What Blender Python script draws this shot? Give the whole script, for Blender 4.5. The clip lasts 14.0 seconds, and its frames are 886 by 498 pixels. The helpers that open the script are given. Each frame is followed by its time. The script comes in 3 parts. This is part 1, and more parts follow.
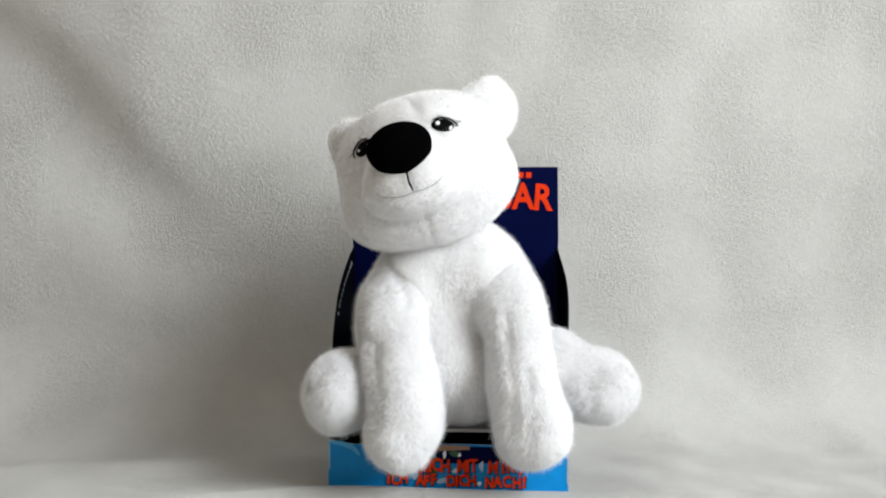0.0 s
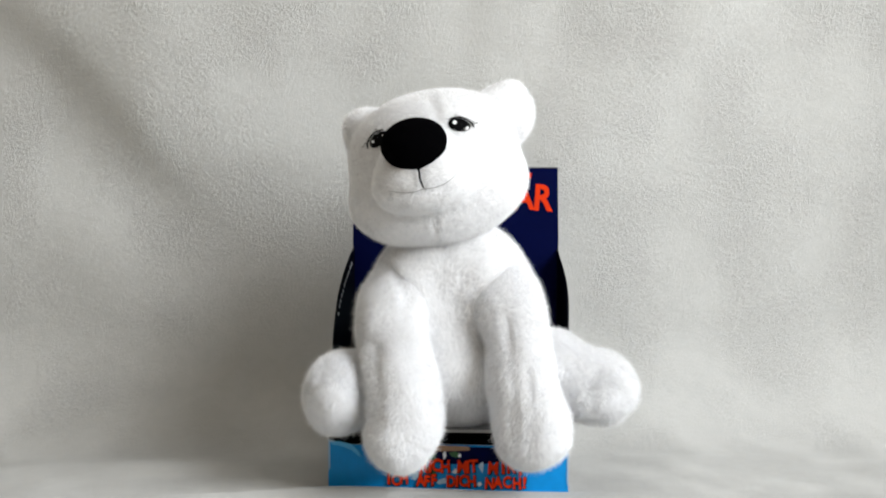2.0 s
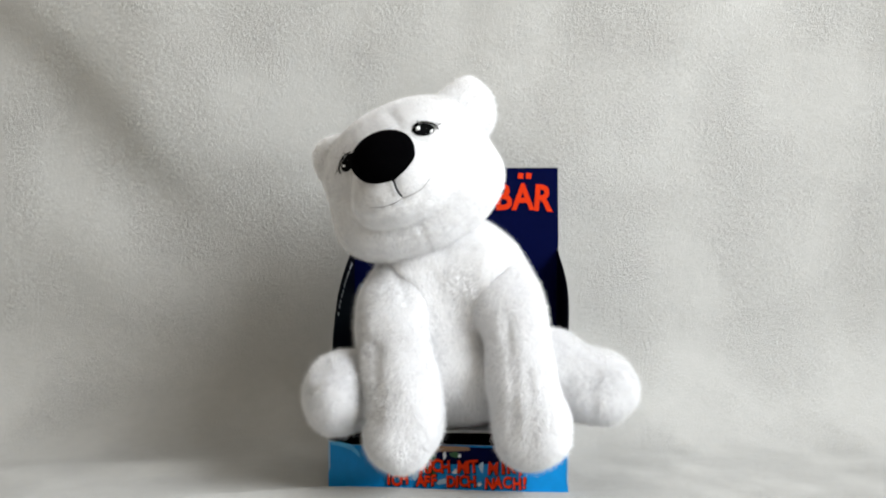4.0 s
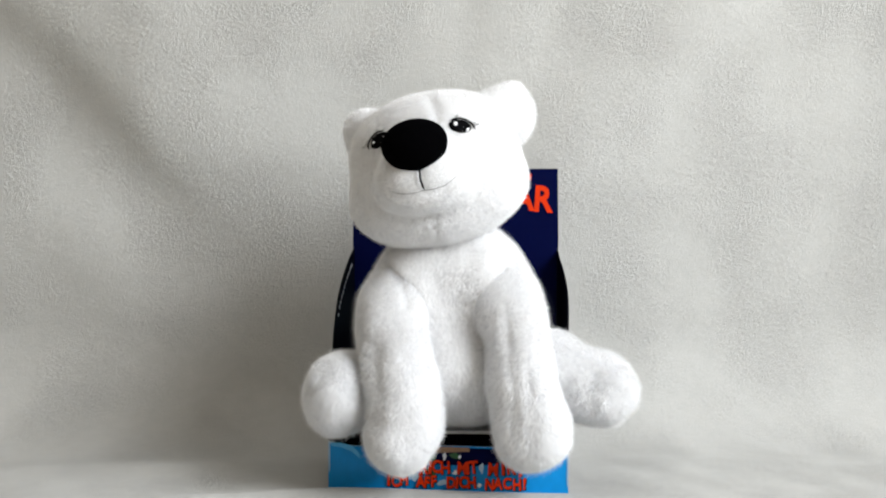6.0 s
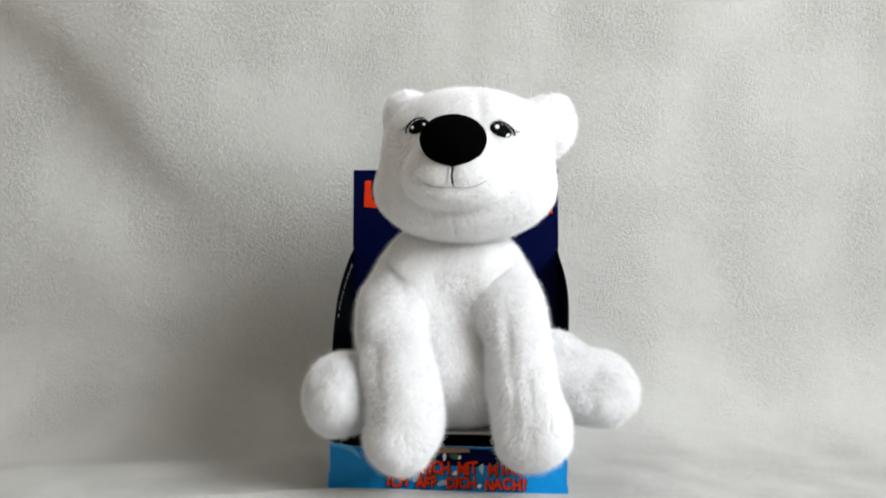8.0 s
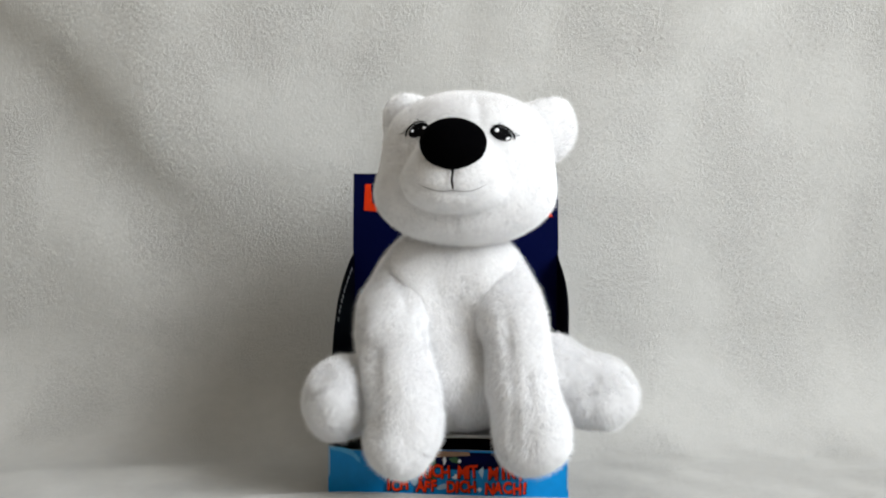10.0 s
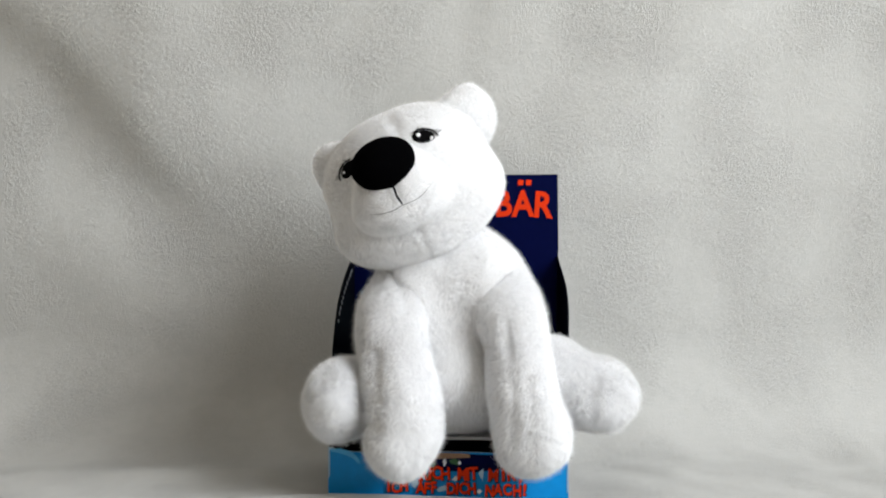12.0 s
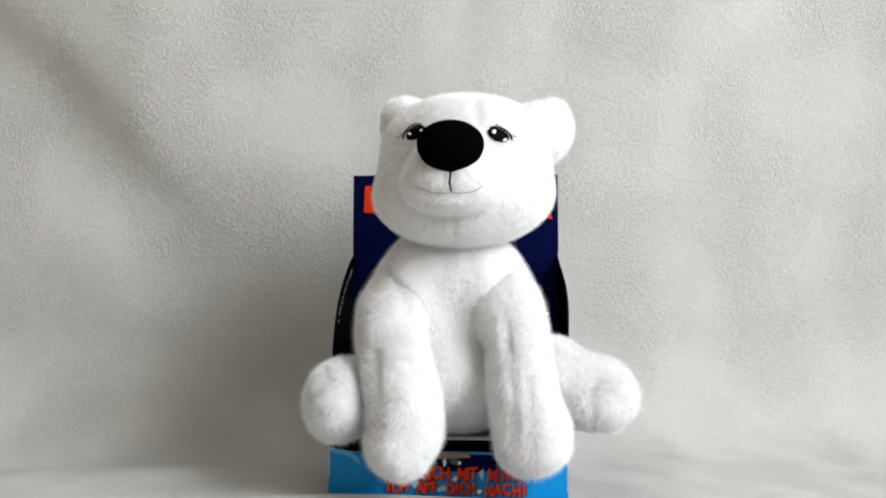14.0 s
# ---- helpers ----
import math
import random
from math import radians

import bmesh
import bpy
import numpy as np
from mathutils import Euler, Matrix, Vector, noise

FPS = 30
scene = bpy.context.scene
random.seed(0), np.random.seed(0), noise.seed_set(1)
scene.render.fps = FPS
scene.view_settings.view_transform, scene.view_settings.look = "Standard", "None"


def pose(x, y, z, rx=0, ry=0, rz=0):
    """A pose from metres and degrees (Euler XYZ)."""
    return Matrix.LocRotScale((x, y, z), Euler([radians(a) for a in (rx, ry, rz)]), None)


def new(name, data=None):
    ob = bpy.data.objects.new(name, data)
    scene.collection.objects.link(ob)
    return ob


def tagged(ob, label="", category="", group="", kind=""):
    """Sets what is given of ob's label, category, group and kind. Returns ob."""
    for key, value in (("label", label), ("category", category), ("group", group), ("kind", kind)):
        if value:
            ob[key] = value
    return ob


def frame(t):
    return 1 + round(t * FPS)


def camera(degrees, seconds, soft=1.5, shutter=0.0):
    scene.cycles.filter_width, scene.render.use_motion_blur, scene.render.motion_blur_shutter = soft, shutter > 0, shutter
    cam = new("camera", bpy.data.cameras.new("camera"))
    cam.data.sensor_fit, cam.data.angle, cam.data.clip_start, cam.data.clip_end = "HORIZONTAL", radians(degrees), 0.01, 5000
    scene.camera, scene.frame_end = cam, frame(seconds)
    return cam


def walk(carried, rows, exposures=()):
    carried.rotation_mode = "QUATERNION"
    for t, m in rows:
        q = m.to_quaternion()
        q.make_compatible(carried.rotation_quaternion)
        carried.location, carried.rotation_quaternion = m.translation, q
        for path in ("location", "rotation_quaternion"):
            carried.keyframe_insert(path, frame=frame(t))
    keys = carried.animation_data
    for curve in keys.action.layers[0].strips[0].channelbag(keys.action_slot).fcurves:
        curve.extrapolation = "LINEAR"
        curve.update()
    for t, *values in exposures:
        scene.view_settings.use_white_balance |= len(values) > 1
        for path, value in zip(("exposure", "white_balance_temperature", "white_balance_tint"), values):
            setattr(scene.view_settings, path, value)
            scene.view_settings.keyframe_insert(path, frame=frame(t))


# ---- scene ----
cam = camera(50, 14.0, soft=2.1, shutter=0.5)
EYE = (0.0, -0.633, 0.161)
# seconds, degrees by which the lens creeps upwards
TILT = ((0, -0.03), (0.4, 0.0), (3.2, 0.0), (4.3, 0.03), (5.3, 0.07), (6.4, 0.08), (7.0, 0.10), (8.2, 0.11),
        (9.4, 0.23), (10.3, 0.36), (11.0, 0.42), (12.0, 0.42), (14.0, 0.43))
walk(cam, [(t, pose(*EYE, 90 + a, 0, 0)) for t, a in TILT], exposures=[(t, 0.98 + e) for t, e in ((0, -0.02), (1.5, 0.0), (3.2, 0.02), (5.5, 0.0), (6.0, 0.04), (6.6, 0.04), (7.0, -0.03), (7.5, -0.02), (8.2, -0.02), (10.3, -0.15), (11.0, -0.19), (11.5, -0.12), (12.2, -0.12), (12.6, -0.1), (13.0, -0.1), (13.5, 0.03), (14, 0.05))])

# ---- light ----
world = bpy.data.worlds.new("world")
scene.world = world
world.use_nodes = True
wn = world.node_tree
sky = wn.nodes.new("ShaderNodeTexSky")
sky.sky_type, sky.sun_disc, sky.sun_elevation, sky.sun_rotation = "NISHITA", False, radians(35), radians(200)
wn.links.new(sky.outputs[0], wn.nodes["Background"].inputs[0])
wn.nodes["Background"].inputs[1].default_value = 0.1


def area(name, m, sx, sy, power, colour):
    d = bpy.data.lights.new(name, "AREA")
    d.shape, d.size, d.size_y, d.energy, d.color = "RECTANGLE", sx, sy, power, colour
    ob = new(name, d)
    ob.matrix_world = m
    return ob


# daylight in the opening of the window
WIN = (1.25, -0.97, 1.00)
area("window_daylight", Matrix.Translation((WIN[0] + 0.03, WIN[1], WIN[2])) @ pose(0, 0, 0, 0, 90, 0), 1.2, 1.1, 39, (0.955, 0.985, 0.997))


# ---- materials ----
def mat(name, colour, rough=0.6, vary=0.06, scale=40.0, bump=0.0, bump_scale=200.0, bump_dist=0.001, sheen=0.0, metal=0.0, coat=0.0, island=0.0, gloss=0.5, stretch=1.0, patchy=False):
    """Principled surface with two scales of tone and a fine relief."""
    m = bpy.data.materials.new(name)
    m.use_nodes = True
    nt = m.node_tree
    b = nt.nodes["Principled BSDF"]
    b.inputs["Roughness"].default_value = rough
    b.inputs["Metallic"].default_value = metal
    b.inputs["Specular IOR Level"].default_value = gloss
    b.inputs["Sheen Weight"].default_value = sheen
    b.inputs["Sheen Roughness"].default_value = 0.6
    b.inputs["Coat Weight"].default_value = coat
    tc = nt.nodes.new("ShaderNodeTexCoord")
    tones = []
    for s in (scale, scale * 9):
        n = nt.nodes.new("ShaderNodeTexNoise")
        n.inputs["Scale"].default_value, n.inputs["Detail"].default_value = s, 4
        nt.links.new(tc.outputs["Object"], n.inputs["Vector"])
        tones.append(n.outputs["Fac"])
    add = nt.nodes.new("ShaderNodeMath")
    add.operation = "ADD"
    nt.links.new(tones[0], add.inputs[0])
    nt.links.new(tones[1], add.inputs[1])
    val = add.outputs[0]
    if island:
        g = nt.nodes.new("ShaderNodeNewGeometry")
        mi = nt.nodes.new("ShaderNodeMath")
        mi.operation = "MULTIPLY_ADD"
        mi.inputs[1].default_value = island
        nt.links.new(g.outputs["Random Per Island"], mi.inputs[0])
        nt.links.new(val, mi.inputs[2])
        val = mi.outputs[0]
    ramp = nt.nodes.new("ShaderNodeMapRange")
    ramp.inputs["From Min"].default_value, ramp.inputs["From Max"].default_value = 0.55, 1.45 + island
    ramp.inputs["To Min"].default_value, ramp.inputs["To Max"].default_value = 1 - vary, 1 + vary
    nt.links.new(val, ramp.inputs["Value"])
    mul = nt.nodes.new("ShaderNodeMix")
    mul.data_type, mul.blend_type = "RGBA", "MULTIPLY"
    mul.inputs["Factor"].default_value = 1
    mul.inputs["A"].default_value = (*colour, 1)
    nt.links.new(ramp.outputs[0], mul.inputs["B"])
    nt.links.new(mul.outputs["Result"], b.inputs["Base Color"])
    if bump:
        n2 = nt.nodes.new("ShaderNodeMapping")
        n2.inputs["Scale"].default_value = (1, 1, stretch)
        nt.links.new(tc.outputs["Object"], n2.inputs["Vector"])
        n = nt.nodes.new("ShaderNodeTexNoise")
        n.inputs["Scale"].default_value, n.inputs["Detail"].default_value = bump_scale, 6
        n.inputs["Roughness"].default_value, n.inputs["Distortion"].default_value = 0.7, 0.3
        nt.links.new(n2.outputs[0], n.inputs["Vector"])
        bp = nt.nodes.new("ShaderNodeBump")
        bp.inputs["Strength"].default_value, bp.inputs["Distance"].default_value = bump, bump_dist
        height = n.outputs["Fac"]
        if patchy:
            # the nap is rubbed flat in places
            pn = nt.nodes.new("ShaderNodeTexNoise")
            pn.inputs["Scale"].default_value, pn.inputs["Detail"].default_value = 13, 3
            nt.links.new(tc.outputs["Object"], pn.inputs["Vector"])
            pm = nt.nodes.new("ShaderNodeMapRange")
            pm.inputs["From Min"].default_value, pm.inputs["From Max"].default_value = 0.38, 0.62
            pm.inputs["To Min"].default_value, pm.inputs["To Max"].default_value = 0.25, 1.0
            nt.links.new(pn.outputs["Fac"], pm.inputs["Value"])
            px = nt.nodes.new("ShaderNodeMath")
            px.operation = "MULTIPLY"
            nt.links.new(n.outputs["Fac"], px.inputs[0])
            nt.links.new(pm.outputs[0], px.inputs[1])
            height = px.outputs[0]
        nt.links.new(height, bp.inputs["Height"])
        nt.links.new(bp.outputs[0], b.inputs["Normal"])
    return m


FLEECE = mat("fleece", (0.455, 0.453, 0.437), 0.95, 0.06, 12, 1.0, 400, 0.0020, sheen=0.15, stretch=0.8, patchy=True)


def pile(name, colour, through_light):
    """White synthetic pile: thin fibres that let part of the light through."""
    m = bpy.data.materials.new(name)
    m.use_nodes = True
    nt = m.node_tree
    nt.nodes.remove(nt.nodes["Principled BSDF"])
    g = nt.nodes.new("ShaderNodeNewGeometry")
    ramp = nt.nodes.new("ShaderNodeMapRange")
    ramp.inputs["To Min"].default_value, ramp.inputs["To Max"].default_value = 0.95, 1.03
    nt.links.new(g.outputs["Random Per Island"], ramp.inputs["Value"])
    mul = nt.nodes.new("ShaderNodeMix")
    mul.data_type, mul.blend_type = "RGBA", "MULTIPLY"
    mul.inputs["Factor"].default_value = 1
    mul.inputs["A"].default_value = (*colour, 1)
    nt.links.new(ramp.outputs[0], mul.inputs["B"])
    d, t, mix = nt.nodes.new("ShaderNodeBsdfDiffuse"), nt.nodes.new("ShaderNodeBsdfTranslucent"), nt.nodes.new("ShaderNodeMixShader")
    mix.inputs[0].default_value = through_light
    for b, i in ((d, 1), (t, 2)):
        nt.links.new(mul.outputs["Result"], b.inputs["Color"])
        nt.links.new(b.outputs[0], mix.inputs[i])
    nt.links.new(mix.outputs[0], nt.nodes["Material Output"].inputs["Surface"])
    return m


PLUSH = mat("plush", (0.64, 0.64, 0.648), 0.9, 0.02, 60)
FUR = pile("fur", (0.955, 0.955, 0.962), 0.45)
NOSE = mat("nose_velour", (0.0007, 0.0007, 0.0009), 1.0, 0.2, 300, 0.4, 1500, 0.0003, gloss=0.01)
STITCH = mat("black_thread", (0.0012, 0.0012, 0.0015), 0.8, 0.2, 400, 0.5, 1800, 0.0002, gloss=0.04)
THREAD = mat("white_thread", (0.8, 0.8, 0.82), 0.5, 0.05, 400, 0.4, 1800, 0.0002)
GREY = mat("grey_thread", (0.12, 0.115, 0.115), 0.7, 0.2, 400)
NAVY = mat("navy_print", (0.0006, 0.0022, 0.030), 0.55, 0.12, 25, 0.05, 500, 0.0003, gloss=0.03)
# dark print of panels and outlines, also the shade inside the box
INK_AND_SHADE = mat("dark_print_and_shade", (0.0005, 0.0007, 0.003), 0.6, 0.2, 25, 0.05, 500, 0.0003, gloss=0.03)
BLUE = mat("blue_print", (0.001, 0.235, 0.60), 0.4, 0.12, 22, 0.05, 500, 0.0003, gloss=0.2)
PALE = mat("pale_blue_print", (0.35, 0.52, 0.66), 0.4, 0.1, 60)
ICE = mat("ice_blue", (0.09, 0.40, 0.70), 0.4, 0.2, 90, gloss=0.2)
RED = mat("orange_red_print", (0.66, 0.036, 0.005), 0.6, 0.12, 90, gloss=0.08)
GREEN = mat("green_print", (0.012, 0.085, 0.02), 0.45, 0.4, 120)
BROWN = mat("brown_print", (0.24, 0.13, 0.07), 0.45, 0.25, 120)
WHITE = mat("white_print", (0.72, 0.75, 0.78), 0.45, 0.08, 120)
BOARD = mat("raw_board", (0.55, 0.55, 0.54), 0.8, 0.08, 200)
# unseen room surfaces: their tones set strength and warmth of the fill light
PAINT = mat("wall_paint", (0.335, 0.29, 0.227), 0.85, 0.03, 6, 0.1, 300, 0.0005)
LIME = mat("ceiling_paint", (0.7, 0.7, 0.69), 0.9, 0.02, 6, 0.1, 300, 0.0005)
WOOD = mat("floor_wood", (0.38, 0.295, 0.20), 0.5, 0.2, 8, 0.1, 90, 0.0005)


# ---- helpers for meshes ----
def mesh_of(name, verts, faces, material, smooth=True):
    me = bpy.data.meshes.new(name)
    me.from_pydata([tuple(v) for v in verts], [], faces)
    me.materials.append(material)
    if smooth:
        me.polygons.foreach_set("use_smooth", [True] * len(me.polygons))
    me.update()
    return me


def put(name, me, parent=None, label="", m=None):
    ob = new(name, me)
    if parent:
        ob.parent = parent
    if m is not None:
        ob.matrix_basis = m
    if label:
        tagged(ob, label)
    return ob


def part(name, bm, material, parent, label="", m=None):
    me = bpy.data.meshes.new(name)
    bm.to_mesh(me)
    bm.free()
    me.materials.append(material)
    return put(name, me, parent, label, m)


def raw_edges(ob):
    """The cut edges of a printed board show the white core."""
    ob.data.materials.append(BOARD)
    for p in ob.data.polygons:
        if abs(p.normal.y) < 0.5:
            p.material_index = 1


def slab(lo, hi, bevel=0.0):
    bm = bmesh.new()
    bmesh.ops.create_cube(bm, size=1)
    for v in bm.verts:
        v.co = [lo[i] + (v.co[i] + 0.5) * (hi[i] - lo[i]) for i in range(3)]
    if bevel:
        bmesh.ops.bevel(bm, geom=bm.edges[:], offset=bevel, segments=2, affect="EDGES")
    return bm


def outline(points, thick):
    """A plate with the given outline in x and z, thick along y from 0 backwards."""
    bm = bmesh.new()
    a = [bm.verts.new((x, 0, z)) for x, z in points]
    f = bm.faces.new(a)
    f.normal_update()
    if f.normal.y > 0:
        f.normal_flip()
    r = bmesh.ops.extrude_face_region(bm, geom=[f])
    for v in r["geom"]:
        if isinstance(v, bmesh.types.BMVert):
            v.co.y += thick
    bmesh.ops.recalc_face_normals(bm, faces=bm.faces[:])
    return bm


# ---- the room: an unseen shell, added to close the place and bounce the light ----
def room():
    x0, x1, y0, y1, z1 = -1.7, WIN[0], -2.4, 0.26, 2.45
    t = 0.12
    for name, lo, hi in (("wall_north", (x0 - t, y1, -0.02), (x1 + t, y1 + t, z1)), ("wall_south", (x0 - t, y0 - t, -0.02), (x1 + t, y0, z1)),
                         ("wall_west", (x0 - t, y0, -0.02), (x0, y1, z1))):
        tagged(part(name, slab(lo, hi), PAINT, None), "unseen plain room wall, its tone set for the fill light", "wall", kind="structure")
    # the east wall has the window's opening
    bm = bmesh.new()
    wy0, wy1, wz0, wz1 = WIN[1] - 0.55, WIN[1] + 0.55, WIN[2] - 0.6, WIN[2] + 0.6
    for lo, hi in (((x1, y0, -0.02), (x1 + t, wy0, z1)), ((x1, wy1, -0.02), (x1 + t, y1, z1)), ((x1, wy0, -0.02), (x1 + t, wy1, wz0)), ((x1, wy0, wz1), (x1 + t, wy1, z1))):
        s = slab(lo, hi)
        me = bpy.data.meshes.new("piece")
        s.to_mesh(me)
        s.free()
        bm.from_mesh(me)
    tagged(part("wall_east", bm, PAINT, None), "unseen plain wall with a window opening, its tone set for the fill light", "wall", kind="structure")
    tagged(part("ceiling", slab((x0 - t, y0 - t, z1), (x1 + t, y1 + t, z1 + t)), LIME, None), "unseen plain white ceiling, added to bounce light", "ceiling", kind="structure")
    tagged(part("floor", slab((x0 - t, y0 - t, -0.12), (x1 + t, y1 + t, -0.02)), WOOD, None), "unseen plain floor, its tone set for the bounced light", "floor", kind="structure")


# ---- the fleece backdrop: one cloth hung on the wall and run out over the floor ----
def bank(u, v, ax, az, bx, bz, width, height, lean=0.0, step=False):
    """A soft fold along the line a-b; lean makes one flank steeper; a step has a flank on one side alone."""
    dx, dz = bx - ax, bz - az
    n = math.hypot(dx, dz)
    along = ((u - ax) * dx + (v - az) * dz) / n
    across = ((u - ax) * dz - (v - az) * dx) / n
    across = across + 0.0035 * np.sin(along * 24 + ax * 50)
    w = width * np.where(across > 0, 1 + lean, 1 - lean)
    fade = 1 / (1 + np.exp(-(along + 0.03) / 0.025)) / (1 + np.exp((along - n - 0.03) / 0.04))
    if step:
        return height * (0.5 - 0.5 * np.tanh(across / w)) * fade
    return height * np.exp(-(across / w) ** 2) * fade


def backdrop():
    nu, nv = 420, 330
    us = np.linspace(-0.95, 0.95, nu)
    s = np.linspace(-0.75, 0.95, nv)
    U, S = np.meshgrid(us, s)
    back, r = 0.200, 0.100
    q = r * math.pi / 2
    # s runs along the cloth: floor, cove, wall
    ang = np.clip(S / q, 0, 1) * math.pi / 2
    Y = np.where(S < 0, back - r + S, back - r + r * np.sin(ang))
    Z = np.where(S < 0, 0.0, r - r * np.cos(ang)) + np.clip(S - q, 0, None)
    NY, NZ = -np.sin(ang), np.cos(ang)
    # unseen belly in the cloth above the toy, added to darken its upper part
    Y = Y - 0.045 * np.exp(-((Z - 0.52) / 0.2) ** 2)
    H = np.zeros_like(U)
    hang = np.clip(S / 0.1, 0, 1)
    for f in FOLDS:
        H += bank(U, Z, *f) * hang
    floor_part = np.clip(-S / 0.04 + 0.6, 0, 1)
    for f in GROUND_FOLDS:
        H += bank(U, Y, *f) * floor_part
    rough = np.array([[noise.noise(Vector((u * 6, t * 5, 1.3))) * 0.006 + noise.noise(Vector((u * 19, t * 15, 4.1))) * 0.0014 for u in us] for t in s])
    # the cloth lies flat under the box
    flat = 1 - np.exp(-((U / 0.12) ** 4 + ((Y - 0.057) / 0.062) ** 6)) * (S < 0.02)
    H = (H + rough) * np.where(S < 0.02, np.clip(flat, 0, 1), 1)
    H = np.where(S < 0, np.maximum(H, -0.004), H)
    V = np.stack([U, Y + NY * H, Z + NZ * H - 0.0004], -1).reshape(-1, 3)
    idx = np.arange(nu * nv).reshape(nv, nu)
    F = np.stack([idx[:-1, :-1], idx[:-1, 1:], idx[1:, 1:], idx[1:, :-1]], -1).reshape(-1, 4)
    ob = put("backdrop", mesh_of("backdrop", V, F.tolist(), FLEECE))
    mod = ob.modifiers.new("thickness", "SOLIDIFY")
    mod.thickness, mod.offset = 0.003, -1
    tagged(ob, "off-white fleece blanket hung in soft folds behind and under the toy", "blanket", kind="structure")


# last ridge, crest behind the box: added to brighten the cloth on its right
FOLDS = ((-0.425, 0.428, -0.238, 0.225, 0.025, 0.020, 0.0, True), (-0.27, 0.243, -0.082, 0.20, 0.030, 0.010, 0.0, True), (-0.37, 0.20, -0.207, 0.06, 0.05, 0.005),
         (0.255, 0.405, 0.085, 0.21, 0.040, 0.009, 0.2), (0.06, 0.45, 0.045, 0.325, 0.03, 0.004, -0.2),
         (0.37, 0.425, 0.45, 0.305, 0.04, 0.010, 0.0, True), (0.020, 0.26, 0.020, 0.0, 0.120, 0.026, -0.45))
GROUND_FOLDS = ((0.100, 0.13, 0.165, 0.035, 0.007, 0.004, 0.0, True), (-0.40, 0.05, -0.12, 0.08, 0.02, 0.004), (-0.12, -0.012, 0.035, -0.014, 0.008, 0.0062))


# ---- solids for the soft toy ----
def ell(c, r, turn=0.0, lean=0.0):
    """An ellipsoid's distance: centre, radii, turned about the up axis and leaning about the view axis, in degrees."""
    m = np.array((Euler((0, radians(lean), radians(turn))).to_matrix()).transposed())
    c, r = np.array(c), np.array(r)

    def f(p):
        q = (p - c) @ m.T
        k0 = np.linalg.norm(q / r, axis=-1)
        k1 = np.linalg.norm(q / (r * r), axis=-1) + 1e-9
        return k0 * (k0 - 1) / k1
    return f


def blend(k, *fs):
    def f(p):
        d = fs[0](p)
        for g in fs[1:]:
            e = g(p)
            h = np.clip(0.5 + 0.5 * (e - d) / k, 0, 1)
            d = e * (1 - h) + d * h - k * h * (1 - h)
        return d
    return f


def ball(level):
    bm = bmesh.new()
    bmesh.ops.create_icosphere(bm, subdivisions=level, radius=1)
    v = np.array([x.co[:] for x in bm.verts])
    f = [[x.index for x in g.verts] for g in bm.faces]
    bm.free()
    return v, f


def solid(f, c, level=6, reach=0.16):
    """The surface f = 0, seen from the point c inside it."""
    d, faces = ball(level)
    d = d / np.linalg.norm(d, axis=1)[:, None]
    c = np.array(c)
    lo, hi = np.zeros(len(d)), np.full(len(d), reach)
    steps = np.linspace(0, reach, 90)
    done = np.zeros(len(d), bool)
    for a, b in zip(steps[:-1], steps[1:]):
        out = f(c + d * b) > 0
        new_hit = out & ~done
        lo[new_hit], hi[new_hit] = a, b
        done |= out
    for _ in range(18):
        mid = (lo + hi) / 2
        inside = f(c + d * mid[:, None]) < 0
        lo, hi = np.where(inside, mid, lo), np.where(inside, hi, mid)
    return c + d * lo[:, None], faces


